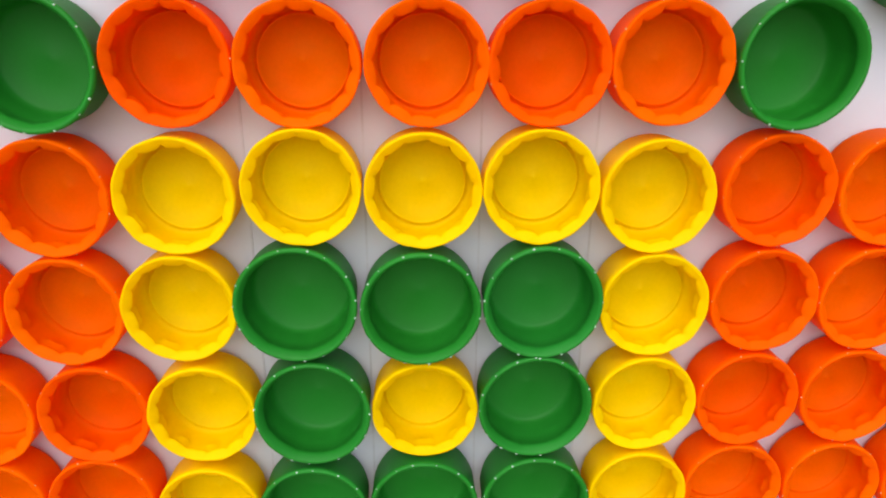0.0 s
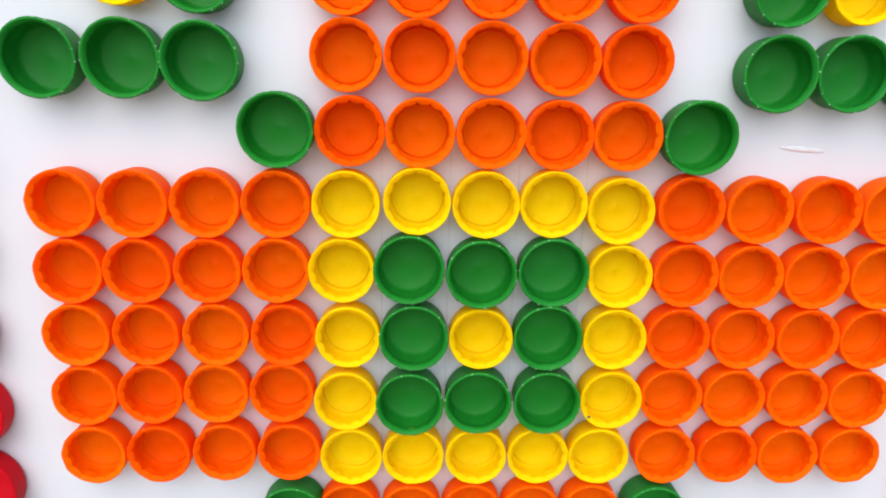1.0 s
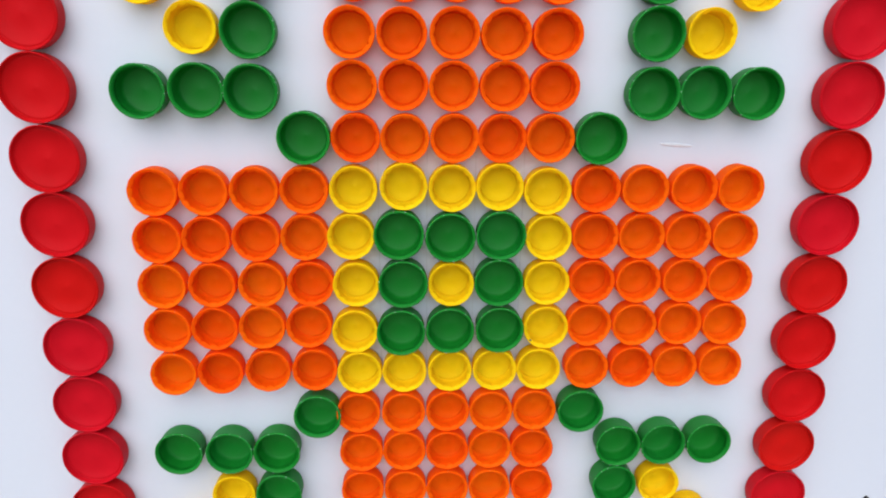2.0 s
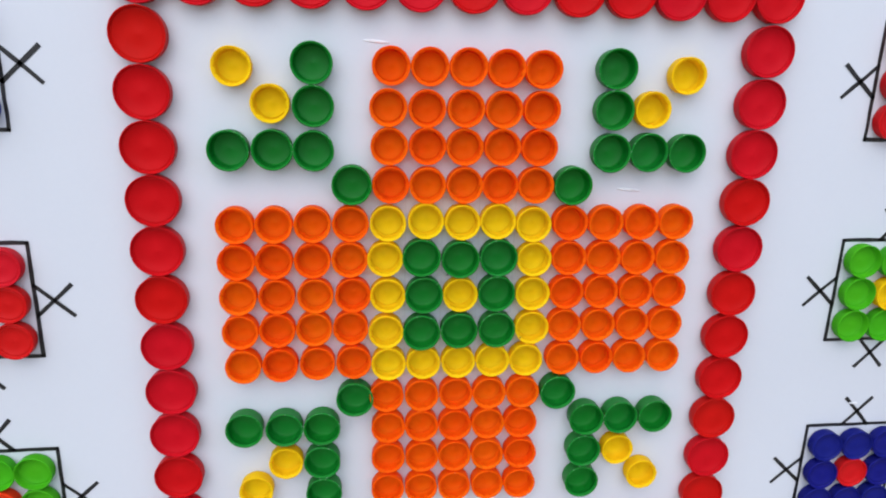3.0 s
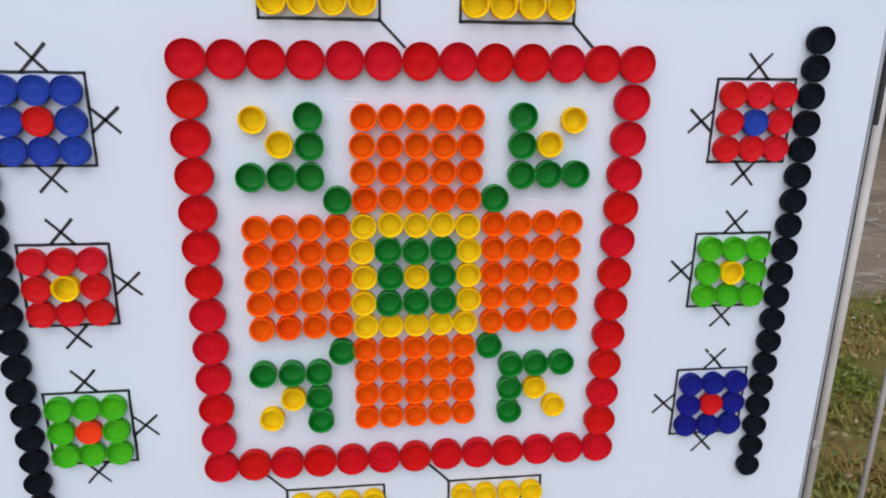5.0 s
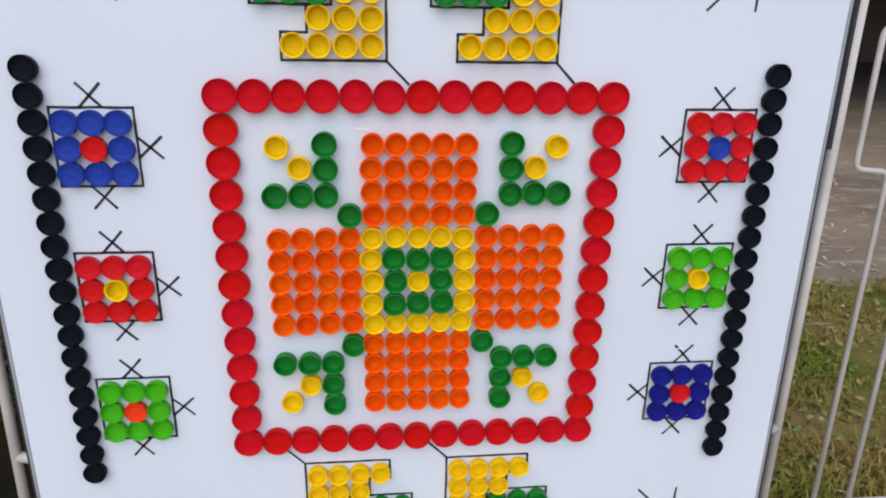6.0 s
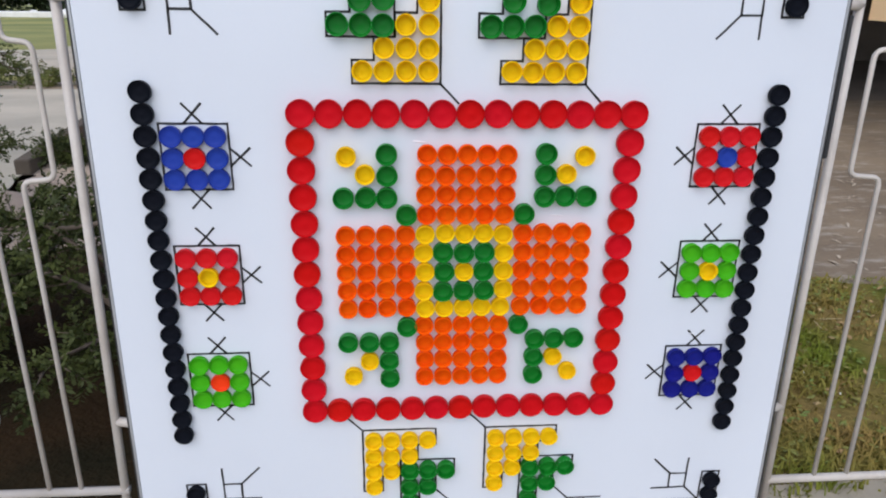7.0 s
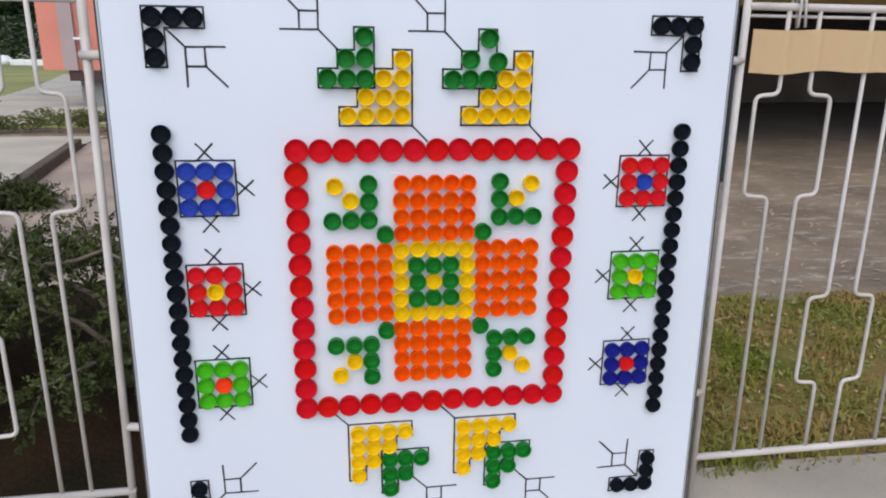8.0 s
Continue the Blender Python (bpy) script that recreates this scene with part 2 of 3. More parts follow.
ground_sheet("earth_strip", [(-9, 1.72), (-2.0, 1.72), (-1.2, 1.95), (0.2, 2.3), (0.2, 7.6), (-2.9, 7.3), (-2.9, 6.3), (-2.42, 3.55), (-2.2, 2.85), (-9, 2.8)], 0.010, EARTH, "bare pinkish earth between bed and path", "soil", 0, 0.05)
ground_sheet("path_slab", [(-2.95, 6.55), (-2.95, 7.6), (-12.0, 7.6), (-12.0, 2.5), (-2.25, 2.6), (-2.45, 3.6)], 0.014, PALE, "pale worn concrete path", "path", 0.03, 0.02)
ground_sheet("lawn", [(-160, 9.0), (0.5, 8.6), (0.5, 160), (-160, 160)], 0.008, LAWN, "sunlit yellow-green lawn in the distance", "lawn", 0, 0)
ground_sheet("far_path", [(-2.0, 9.0), (-12.0, 9.4), (-12.0, 12.5), (-7.3, 14.9), (-8.5, 20.1), (-11.0, 29.0), (-5.0, 30.0), (-1.0, 24.0)], 0.016, PALE, "pale concrete walk beyond the low hedge", "path", 0, 0.03)


# ---- the display board ----
ZC = 0.62
mosaic = tagged(new("mosaic_board"), "white display board with a folk-embroidery mosaic of coloured bottle caps", "display board")
X0, X1, Z1 = -0.5535, 0.567, 1.142


def tapered(bm):
    """The board narrows a little towards its top."""
    for v in bm.verts:
        v.co.x -= v.co.x / 0.56 * 0.0178 * (v.co.z - ZC)
    return bm


part("panel", tapered(box(bmesh.new(), X0, X1, 0.0, 0.008, 0.014, Z1, 0.0012)), PANEL, mosaic, "smooth white laminate panel")
part("edge_profile", tapered(box(bmesh.new(), X0 - 0.004, X0, -0.001, 0.016, 0.014, Z1, 0.001)), ALU, mosaic, "grey metal edge profile")
part("edge_profile", tapered(box(bmesh.new(), X1, X1 + 0.004, -0.001, 0.016, 0.014, Z1, 0.001)), ALU, mosaic, "grey metal edge profile")
for x in (X0 - 0.0070, X1 + 0.0042):
    part("edge_line", tapered(box(bmesh.new(), x, x + 0.0028, 0.0, 0.017, 0.014, Z1 - 0.004, 0.0006)), EDGE_BLACK, mosaic, "thin black line along the panel edge")
# black strip draws the shadow in the gap right of the panel
part("gap_shadow", tapered(box(bmesh.new(), X1 + 0.0074, X1 + 0.0135, -0.001, 0.018, 0.80, 1.015, 0.001)), EDGE_BLACK, mosaic, "black strip that stands for the shadow in the gap beside the panel")
part("back_pipe", tapered(tube(bmesh.new(), [(X0 - 0.008, 0.020, 0.014), (X0 - 0.008, 0.020, Z1 - 0.01)], 0.0045, 10)), PAINT, mosaic, "thin white pipe behind the panel edge", True)
part("back_pipe", tapered(tube(bmesh.new(), [(X1 + 0.013, 0.022, 0.014), (X1 + 0.013, 0.022, Z1 - 0.01)], 0.0065, 12)), ALU, mosaic, "grey metal pipe behind the panel edge", True)


def lathe(name, profile, mat, seg=48, thread=0.0, dots=0.0):
    """A cap turned about its axis, open side out; profile: radius, distance from the board."""
    verts, faces = [], []
    n = len(profile)
    for i, (r, d, tag) in enumerate(profile):
        for k in range(seg):
            th = k * math.tau / seg
            rr, dd = r, d
            if tag == "t" and math.sin(th * 9 + 0.9 * math.sin(th * 2)) > 0.15:
                rr -= thread
            if tag == "j":
                rr -= thread * (0.0 if k % 6 == 0 else 0.75 if k % 6 in (1, 5) else 1.0) * (0.75 + 0.25 * math.sin(th * 3 + 1.0))
            if tag == "g":
                rr += thread * 0.06 * math.sin(th * 13 + 2.0 * math.sin(th * 2))
                dd += 0.0002 * math.sin(th * 7 + 1.5 * math.sin(th * 3))
            if tag == "d" and k % 4 == 0:
                dd += dots
            verts.append((rr * math.cos(th), -dd, rr * math.sin(th)))
    for i in range(n - 1):
        for k in range(seg):
            k2 = (k + 1) % seg
            faces.append((i * seg + k, i * seg + k2, (i + 1) * seg + k2, (i + 1) * seg + k))
    verts.append((0, -profile[-1][1] - 0.0003, 0))
    c = len(verts) - 1
    for k in range(seg):
        faces.append(((n - 1) * seg + k, (n - 1) * seg + (k + 1) % seg, c))
    me = raw_mesh(name, verts, faces, mat, True)
    return me


def screw_profile(s=1.0, h=1.0):
    """A screw cap with a sloping torn band inside its mouth, a wall behind it and a sealing ring on the floor."""
    p = [(12.8, 0.3, ""), (14.1, 0.9, ""), (14.8, 2.6, ""), (15.0, 11.4, ""), (15.1, 11.9, "g"), (15.15, 12.9, "g"), (15.0, 13.7, "g"), (14.6, 13.8, ""), (14.3, 13.6, ""),
         (13.5, 12.7, "j"), (13.15, 12.1, "j"), (13.1, 11.7, "j"), (13.8, 11.2, ""), (14.1, 10.4, ""), (14.1, 8.8, "t"), (14.0, 7.8, "t"), (14.0, 6.6, ""), (13.6, 3.4, ""), (12.9, 2.1, ""), (11.9, 1.7, ""),
         (11.6, 2.7, ""), (11.1, 2.7, ""), (10.8, 1.4, ""), (6.0, 1.2, ""), (1.5, 1.1, ""), (1.0, 1.5, ""), (0.4, 1.6, "")]
    return [(r * s / 1000, d * h / 1000, t) for r, d, t in p]


def deep_profile():
    """A deep smooth cap with a broad rounded rim."""
    p = [(13.6, 0.3, ""), (15.0, 1.0, ""), (15.6, 3.0, ""), (15.9, 13.4, ""), (16.2, 14.0, ""), (16.3, 14.8, "d"), (16.0, 15.4, ""), (15.5, 15.6, ""), (15.0, 15.2, ""),
         (14.4, 13.6, "j"), (14.1, 12.6, "j"), (14.4, 12.2, ""), (14.3, 8.0, "t"), (14.2, 6.6, "t"), (13.9, 3.4, ""), (13.3, 1.8, ""), (12.4, 1.2, ""), (6.0, 1.0, ""), (0.8, 1.0, "")]
    return [(r / 1000, d / 1000, t) for r, d, t in p]


def wide_profile():
    """A shallow dish with a thin raised lip."""
    p = [(18.6, 0.3, ""), (19.9, 1.0, ""), (20.5, 2.6, ""), (20.7, 10.8, ""), (20.9, 11.8, ""), (20.6, 12.3, ""), (20.1, 12.3, ""), (19.7, 11.6, ""),
         (19.4, 9.8, ""), (19.0, 9.0, ""), (18.4, 8.8, ""), (17.9, 9.2, ""), (17.5, 9.2, ""), (17.1, 8.7, ""), (8.0, 8.5, ""), (0.8, 8.5, "")]
    return [(r / 1000, d / 1000, t) for r, d, t in p]


def shallow_profile(s=1.0, floor=8.6):
    """A cap with its face a little below the lip."""
    p = [(13.4, 0.3, ""), (14.9, 1.0, ""), (15.5, 2.6, ""), (15.8, 9.8, ""), (15.9, 10.6, ""), (15.6, 11.2, ""), (15.1, 11.3, ""), (14.7, 10.7, ""),
         (14.4, floor + 0.9, ""), (13.9, floor + 0.3, ""), (12.9, floor + 0.1, ""), (12.5, floor + 0.5, ""), (12.1, floor + 0.5, ""), (11.7, floor, ""), (6.0, floor - 0.1, ""), (0.8, floor - 0.1, "")]
    return [(r * s / 1000, d / 1000, t) for r, d, t in p]


CAPS = {
    "orange": (lathe("orange_cap", screw_profile(), ORANGE, 84, thread=0.0011), "orange_bottle_cap", "bright orange plastic screw cap, open side out"),
    "yellow": (lathe("yellow_cap", screw_profile(), YELLOW, 84, thread=0.0010), "yellow_bottle_cap", "golden yellow plastic screw cap, open side out"),
    "green": (lathe("green_cap", deep_profile(), GREEN, thread=0.00035, dots=0.0002), "green_bottle_cap", "deep green plastic cap, open side out"),
    "red": (lathe("red_cap", wide_profile(), RED, 52, thread=0.0004), "wide_red_cap", "wide glossy red plastic cap, open side out"),
    "scarlet": (lathe("scarlet_cap", shallow_profile(1.0), SCARLET, thread=0.0005), "red_bottle_cap", "bright red plastic bottle cap"),
    "vermilion": (lathe("vermilion_cap", shallow_profile(0.97), VERMILION, thread=0.0005), "orange_red_bottle_cap", "orange-red plastic bottle cap"),
    "blue": (lathe("blue_cap", shallow_profile(1.0), BLUE, thread=0.0005), "blue_bottle_cap", "royal blue plastic bottle cap"),
    "navy": (lathe("navy_cap", shallow_profile(1.0), NAVY, thread=0.0005), "navy_bottle_cap", "dark navy blue plastic bottle cap"),
    "lime": (lathe("lime_cap", shallow_profile(1.0, 5.0), LIME, thread=0.0005), "lime_bottle_cap", "light green plastic bottle cap"),
    "black": (lathe("black_cap", shallow_profile(1.0), BLACK, thread=0.0005), "black_bottle_cap", "glossy black plastic bottle cap"),
}
cap_rnd = random.Random(7)
STUB = material("stress_whitened_green", (0.42, 0.62, 0.46), 0.4, 0.1, 40, 400, 0.0)
STUB_ORANGE = material("stress_whitened_orange", (0.95, 0.50, 0.22), 0.4, 0.1, 40, 400, 0.0)


def stub_ring(name, radius, depth, count, size, mat, seed):
    """The torn bridges of the safety band: tiny pale burrs round the rim."""
    rnd = random.Random(seed)
    verts, faces = [], []
    for k in range(count):
        th = (k + rnd.uniform(-0.25, 0.25)) * math.tau / count
        c = Vector((radius * math.cos(th), -depth, radius * math.sin(th)))
        r = size * rnd.uniform(0.6, 1.2)
        i = len(verts)
        verts += [c + Vector(d) * r for d in ((1, 0, 0), (0, 0, 1), (-1, 0, 0), (0, 0, -1), (0, -1, 0), (0, 1, 0))]
        faces += [(i, i + 1, i + 4), (i + 1, i + 2, i + 4), (i + 2, i + 3, i + 4), (i + 3, i, i + 4), (i + 1, i, i + 5), (i + 2, i + 1, i + 5), (i + 3, i + 2, i + 5), (i, i + 3, i + 5)]
    return raw_mesh(name, verts, faces, mat)


STUBS = {"green": (stub_ring("green_torn_tabs", 0.0160, 0.0154, 15, 0.00040, STUB, 3), "pale torn plastic burrs round the rim"),
         "orange": (stub_ring("orange_torn_tabs", 0.0151, 0.0134, 9, 0.00026, STUB_ORANGE, 4), "pale torn plastic burrs round the rim")}


def cap(colour, x, z, loose=0.0003):
    """One glued cap at x and height z, turned at random about its axis."""
    me, name, label = CAPS[colour]
    ob = new(name, me)
    ob.parent = mosaic
    j = cap_rnd.uniform
    ob.matrix_basis = pose(x + j(-loose, loose), -0.0002, z + j(-loose, loose), j(-0.7, 0.7), 0, j(-0.7, 0.7)) @ pose(0, 0, 0, 0, j(0, 360), 0)
    if colour in STUBS:
        ring = new("torn_tabs", STUBS[colour][0])
        ring.parent = ob
        tagged(ring, STUBS[colour][1], kind="stuff")
    return tagged(ob, label)


def row(colour, n, x0, z0, x1, z1, skip=()):
    """n caps evenly from one place to another, heights from the mosaic's middle."""
    for k in range(n):
        if k not in skip:
            s = k / max(n - 1, 1)
            cap(colour, x0 + (x1 - x0) * s, ZC + z0 + (z1 - z0) * s)


# four orange arms
for z, x0, x1, drop in ((0.062, -0.186, -0.093, 0.001), (0.031, -0.187, -0.094, 0.001), (0.0, -0.187, -0.092, 0.001), (-0.031, -0.187, -0.094, 0.002), (-0.063, -0.186, -0.092, 0.002)):
    row("orange", 4, x0, z, x1, z + drop)
for z, x0, x1 in ((0.0635, 0.093, 0.187), (0.032, 0.094, 0.187), (0.001, 0.094, 0.188), (-0.0305, 0.094, 0.188), (-0.0625, 0.095, 0.189)):
    row("orange", 4, x0, z, x1, z)
for z, x0, x1 in ((0.0955, -0.060, 0.061), (0.127, -0.0615, 0.062), (0.1575, -0.062, 0.062), (0.1895, -0.060, 0.062), (-0.095, -0.063, 0.060), (-0.126, -0.062, 0.060), (-0.158, -0.062, 0.061), (-0.1905, -0.062, 0.062)):
    row("orange", 5, x0, z, x1, z)
# yellow ring round a green one, a yellow cap in the middle
for x, z in ((-0.062, 0.063), (-0.031, 0.065), (0.0, 0.064), (0.030, 0.0645), (0.061, 0.062)):
    cap("yellow", x, ZC + z)
row("yellow", 5, -0.0615, -0.0635, 0.0615, -0.063)
for x, z in ((-0.065, 0.0325), (-0.0625, 0.0), (-0.064, -0.0335), (0.0635, 0.0315), (0.0635, 0.0), (0.065, -0.032), (0.0, 0.0)):
    cap("yellow", x, ZC + z)
for x, z in ((-0.034, 0.0335), (-0.001, 0.032), (0.032, 0.033), (-0.0315, 0.0005), (0.0315, 0.001), (-0.033, -0.034), (0.0, -0.033), (0.033, -0.033)):
    cap("green", x, ZC + z)
# the sprigs in the four corners of the cross
for sx in (-1, 1):
    for sz in (-1, 1):
        for x, z in ((0.0925, 0.096), (0.122, 0.1235), (0.1545, 0.1235), (0.188, 0.1235), (0.1215, 0.158), (0.1215, 0.1905)):
            cap("green", sx * x + 0.0005, ZC + sz * z, 0.0007)
        for x, z in ((0.1545, 0.159), (0.182, 0.187)):
            cap("yellow", sx * x + 0.001, ZC + sz * z, 0.0007)
# red border
row("red", 13, -0.2455, 0.2505, 0.2530, 0.2500)
row("red", 13, -0.2490, -0.2530, 0.2490, -0.2550)
row("red", 11, -0.2480, 0.2080, -0.2485, -0.2110)
row("red", 11, 0.2510, 0.2070, 0.2485, -0.2140)
# black columns
row("black", 19, -0.4680, 0.281, -0.4720, -0.294)
row("black", 19, 0.4750, 0.280, 0.4770, -0.301)


def ink_line(bm, points, width=0.0035):
    """A marker stroke on the panel, a little uneven."""
    for (ax, az), (bx, bz) in zip(points, points[1:]):
        d = Vector((bx - ax, bz - az))
        n = max(2, int(d.length / 0.012))
        s = Vector((-d.y, d.x)).normalized()
        ext = d.normalized() * width * 0.35
        left, right = [], []
        for k in range(n + 1):
            p = Vector((ax, az)) - ext + (d + 2 * ext) * k / n
            w = width / 2 * cap_rnd.uniform(0.85, 1.15)
            o = s * cap_rnd.uniform(-0.0003, 0.0003)
            left.append(bm.verts.new((p.x + o.x + s.x * w, -0.0004, p.y + o.y + s.y * w)))
            right.append(bm.verts.new((p.x + o.x - s.x * w, -0.0004, p.y + o.y - s.y * w)))
        for k in range(n):
            bm.faces.new((left[k], left[k + 1], right[k + 1], right[k]))
    return bm


def ink(name, *strokes, width=0.0035):
    bm = bmesh.new()
    for s in strokes:
        ink_line(bm, s, width)
    ob = part(name, bm, INK, mosaic, "thin black marker line")
    return ob


# faint pencil guide lines in the middle of the mosaic
PENCIL = material("faint_pencil", (0.590, 0.612, 0.655), 0.6, 0.1, 60, 600, 0.0)
for k in range(-2, 2):
    u = (k + 0.5) * 0.0315
    part("pencil_line", box(bmesh.new(), u - 0.0003, u + 0.0003, -0.0002, 0.0, ZC - 0.08, ZC + 0.10), PENCIL, mosaic, "faint grey pencil guide line")

# six small squares
for cx, cz, main, heart, side in ((-0.4015, 0.805, "blue", "scarlet", 1), (-0.4010, 0.616, "scarlet", "yellow", 1), (-0.4015, 0.428, "lime", "vermilion", 1),
                                  (0.4075, 0.805, "scarlet", "blue", -1), (0.4065, 0.614, "lime", "yellow", -1), (0.4060, 0.422, "navy", "scarlet", -1)):
    for i in (-1, 0, 1):
        for k in (-1, 0, 1):
            cap(main if i or k else heart, cx + i * 0.0318, cz + k * 0.0318 - 0.0005, 0.0006)
    h = 0.0495
    ink("pen_square", [(cx - h, cz - h), (cx + h, cz - h), (cx + h, cz + h), (cx - h, cz + h), (cx - h, cz - h)], width=0.0034)
    q, w = 0.029, 0.0135
    ink("pen_cross", [(cx - w, cz + h), (cx + w, cz + h + q)], [(cx + w, cz + h), (cx - w, cz + h + q)])
    ink("pen_cross", [(cx - w, cz - h), (cx + w, cz - h - q)], [(cx + w, cz - h), (cx - w, cz - h - q)])
    e0, e1 = cx + side * h, cx + side * (h + q)
    ink("pen_cross", [(e0, cz - w), (e1, cz + w)], [(e0, cz + w), (e1, cz - w)])

# birds above and, turned half round, below
def bird(place, green_shift):
    ys = [(-0.154 + 0.0317 * i, 0.931 + 0.032 * k) for k in range(4) for i in range(k, 4)]
    gs = [(-0.187, 0.994), (-0.155, 0.994), (-0.123, 0.994), (-0.155, 1.028), (-0.123 + green_shift, 1.029 - green_shift * 0.3), (-0.123, 1.063)]
    for p in ys:
        cap("yellow", *place(*p), 0.0005)
    for p in gs:
        cap("green", *place(*p), 0.0006)
    yl = [(-0.1065, 0.978), (-0.1065, 1.011), (-0.0745, 1.011), (-0.0745, 1.043), (-0.0405, 1.043), (-0.0405, 0.913), (-0.169, 0.913), (-0.169, 0.946), (-0.137, 0.946), (-0.137, 0.978)]
    gl = [(-0.203, 0.978), (-0.1065, 0.978), (-0.1065, 1.079), (-0.140, 1.079), (-0.140, 1.042), (-0.1695, 1.042), (-0.1695, 1.011), (-0.203, 1.011), (-0.203, 0.978)]
    ink("pen_outline", [place(*p) for p in yl])
    ink("pen_outline", [place(*p) for p in gl])
    ink("pen_stroke", [place(-0.0405, 0.913), place(-0.013, 0.885)])
    ink("pen_mark", [place(*p) for p in ((-0.263, 1.074), (-0.200, 1.074), (-0.200, 1.136))], [place(-0.231, 1.074), place(-0.231, 1.104), place(-0.252, 1.126)],
        [place(-0.231, 1.104), place(-0.200, 1.104)], [place(-0.200, 1.074), place(-0.168, 1.042)])


bird(lambda x, z: (x, z), 0.0)
bird(lambda x, z: (x + 0.217, z), 0.017)
bird(lambda x, z: (-0.2105 - x, 1.232 - z), 0.0)
bird(lambda x, z: (0.0060 - x, 1.231 - z), 0.0)


# black corner pieces
def corner(place):
    for x, z in ((-0.4645, 1.089), (-0.432, 1.089), (-0.400, 1.089), (-0.4645, 1.057), (-0.4650, 1.026)):
        cap("black", *place(x, z), 0.0004)
    ink("pen_outline", [place(*p) for p in ((-0.481, 1.106), (-0.384, 1.106), (-0.384, 1.073), (-0.4475, 1.073), (-0.4485, 1.010), (-0.4815, 1.010), (-0.481, 1.106))], width=0.0034)
    ink("pen_mark", [place(-0.4475, 1.073), place(-0.4175, 1.043), place(-0.354, 1.044)], [place(-0.4175, 1.043), place(-0.4185, 0.979)],
        [place(-0.4185, 1.012), place(-0.3865, 1.012), place(-0.3865, 1.043)], [place(-0.3865, 1.012), place(-0.354, 0.979)])


corner(lambda x, z: (x, z))
corner(lambda x, z: (0.0135 - x, z + 0.001))
corner(lambda x, z: (x, 1.228 - z))
corner(lambda x, z: (0.0120 - x, 1.215 - z))

# traces of glue where caps sat before
for x, z, w in ((0.146, ZC + 0.090, 0.011), (-0.071, ZC + 0.2075, 0.011), (0.40, ZC - 0.145 + 0.02, 0.006)):
    bm = bmesh.new()
    bmesh.ops.create_uvsphere(bm, u_segments=16, v_segments=8, radius=1, matrix=pose(x, 0.0, z, 0, 4, 0) @ Matrix.Diagonal((w, 0.0008, 0.0013, 1)))
    part("glue_trace", bm, GLUE, mosaic, "dried clear glue trace", True)


for x, y, z in ((0.0544, -0.0138, ZC - 0.0406), (-0.0104, -0.0004, ZC + 0.0144)):
    bm = bmesh.new()
    bmesh.ops.create_icosphere(bm, subdivisions=1, radius=1, matrix=Matrix.Translation((x, y, z)) @ Matrix.Diagonal((0.0010, 0.0005, 0.0007, 1)))
    part("dirt_speck", bm, KERB, mosaic, "tiny dark speck of dirt")


# ---- the fence ----
LEAN = 1.15


def fence_panel(side, post, post_lean, rail_z, first, gap, step, shear, bumps, label):
    """A welded panel of bent bars; side: 1 to the right of the board, -1 to its left."""
    f = tagged(new("fence_panel"), label, "fence", "fence panels beside the board")
    f.matrix_basis = pose(0, 0.043, 0.6, -LEAN, 0, 0) @ pose(0, 0, -0.6)
    far = post + side * 2.2
    top = 1.132
    part("end_post", tube(bmesh.new(), [(post - post_lean, 0, 0.0), (post + post_lean, 0, top + 0.012)], 0.0074, 14), PAINT, f, smooth=True)
    part("top_rail", tube(bmesh.new(), [(post, 0, top), (far, 0, top)], 0.0074, 12), PAINT, f, smooth=True)
    part("upper_wire", tube(bmesh.new(), [(post, 0.004, top - 0.017), (far, 0.004, top - 0.017)], 0.0032, 8), PAINT, f, smooth=True)
    part("bottom_rail", tube(bmesh.new(), [(post, 0, rail_z), (far, 0, rail_z)], 0.0080, 12), PAINT, f, smooth=True)
    part("far_post", tube(bmesh.new(), [(far, 0, 0.0), (far, 0, top + 0.012)], 0.0125, 14), PAINT, f, smooth=True)
    for pair in range(11):
        high = pair % 2 == 0
        za, zb = (0.967, 0.757) if high else (0.532, 0.322)
        for k, way in ((0, -side), (1, side)):
            x = first + side * (pair * step + k * gap)
            b = bumps[2 * (pair % 2) + k]
            if abs(x + way * b) > abs(far) - 0.02:
                continue
            lean = side * shear
            pts = [(x + lean, 0, top), (x + lean, 0, za), (x + way * b, 0, za - 0.004), (x + way * b, 0, zb + 0.004), (x - lean, 0, zb), (x - lean, 0, rail_z)]
            part("bent_bar", tube(bmesh.new(), rounded(pts, 0.014), 0.0043, 8), PAINT, f, smooth=True)
    return f


right = fence_panel(1, 0.614, 0.0, 0.152, 0.707, 0.067, 0.184, -0.003, (0.052, 0.047, 0.048, 0.046), "white-painted steel fence panel with bent bars, beside the board")
left = fence_panel(-1, -0.5965, 0.011, 0.184, -0.676, 0.055, 0.187, -0.004, (0.045, 0.060, 0.066, 0.042), "white-painted steel fence panel with bent bars, above shrubs")
for f, x0, x1, zs in ((right, X1 + 0.004, 0.614, (1.030, 0.318)), (left, X0 + 0.004, -0.5965, (1.028, 0.328))):
    for z in zs:
        part("bracket_stub", tube(bmesh.new(), [(x0, -0.018 + (z - 0.6) * -0.02, z), (x1, 0.0, z)], 0.0080, 10), PAINT, f, smooth=True)
bm = bmesh.new()
for dx in (-0.004, 0.005):
    tube(bm, rounded([(0.724 + dx * 1.7, -0.013, 1.094), (0.722 + dx, -0.013, 1.148), (0.722 + dx, 0.013, 1.148), (0.724 + dx * 1.7, 0.013, 1.094)], 0.006), 0.0028, 6)
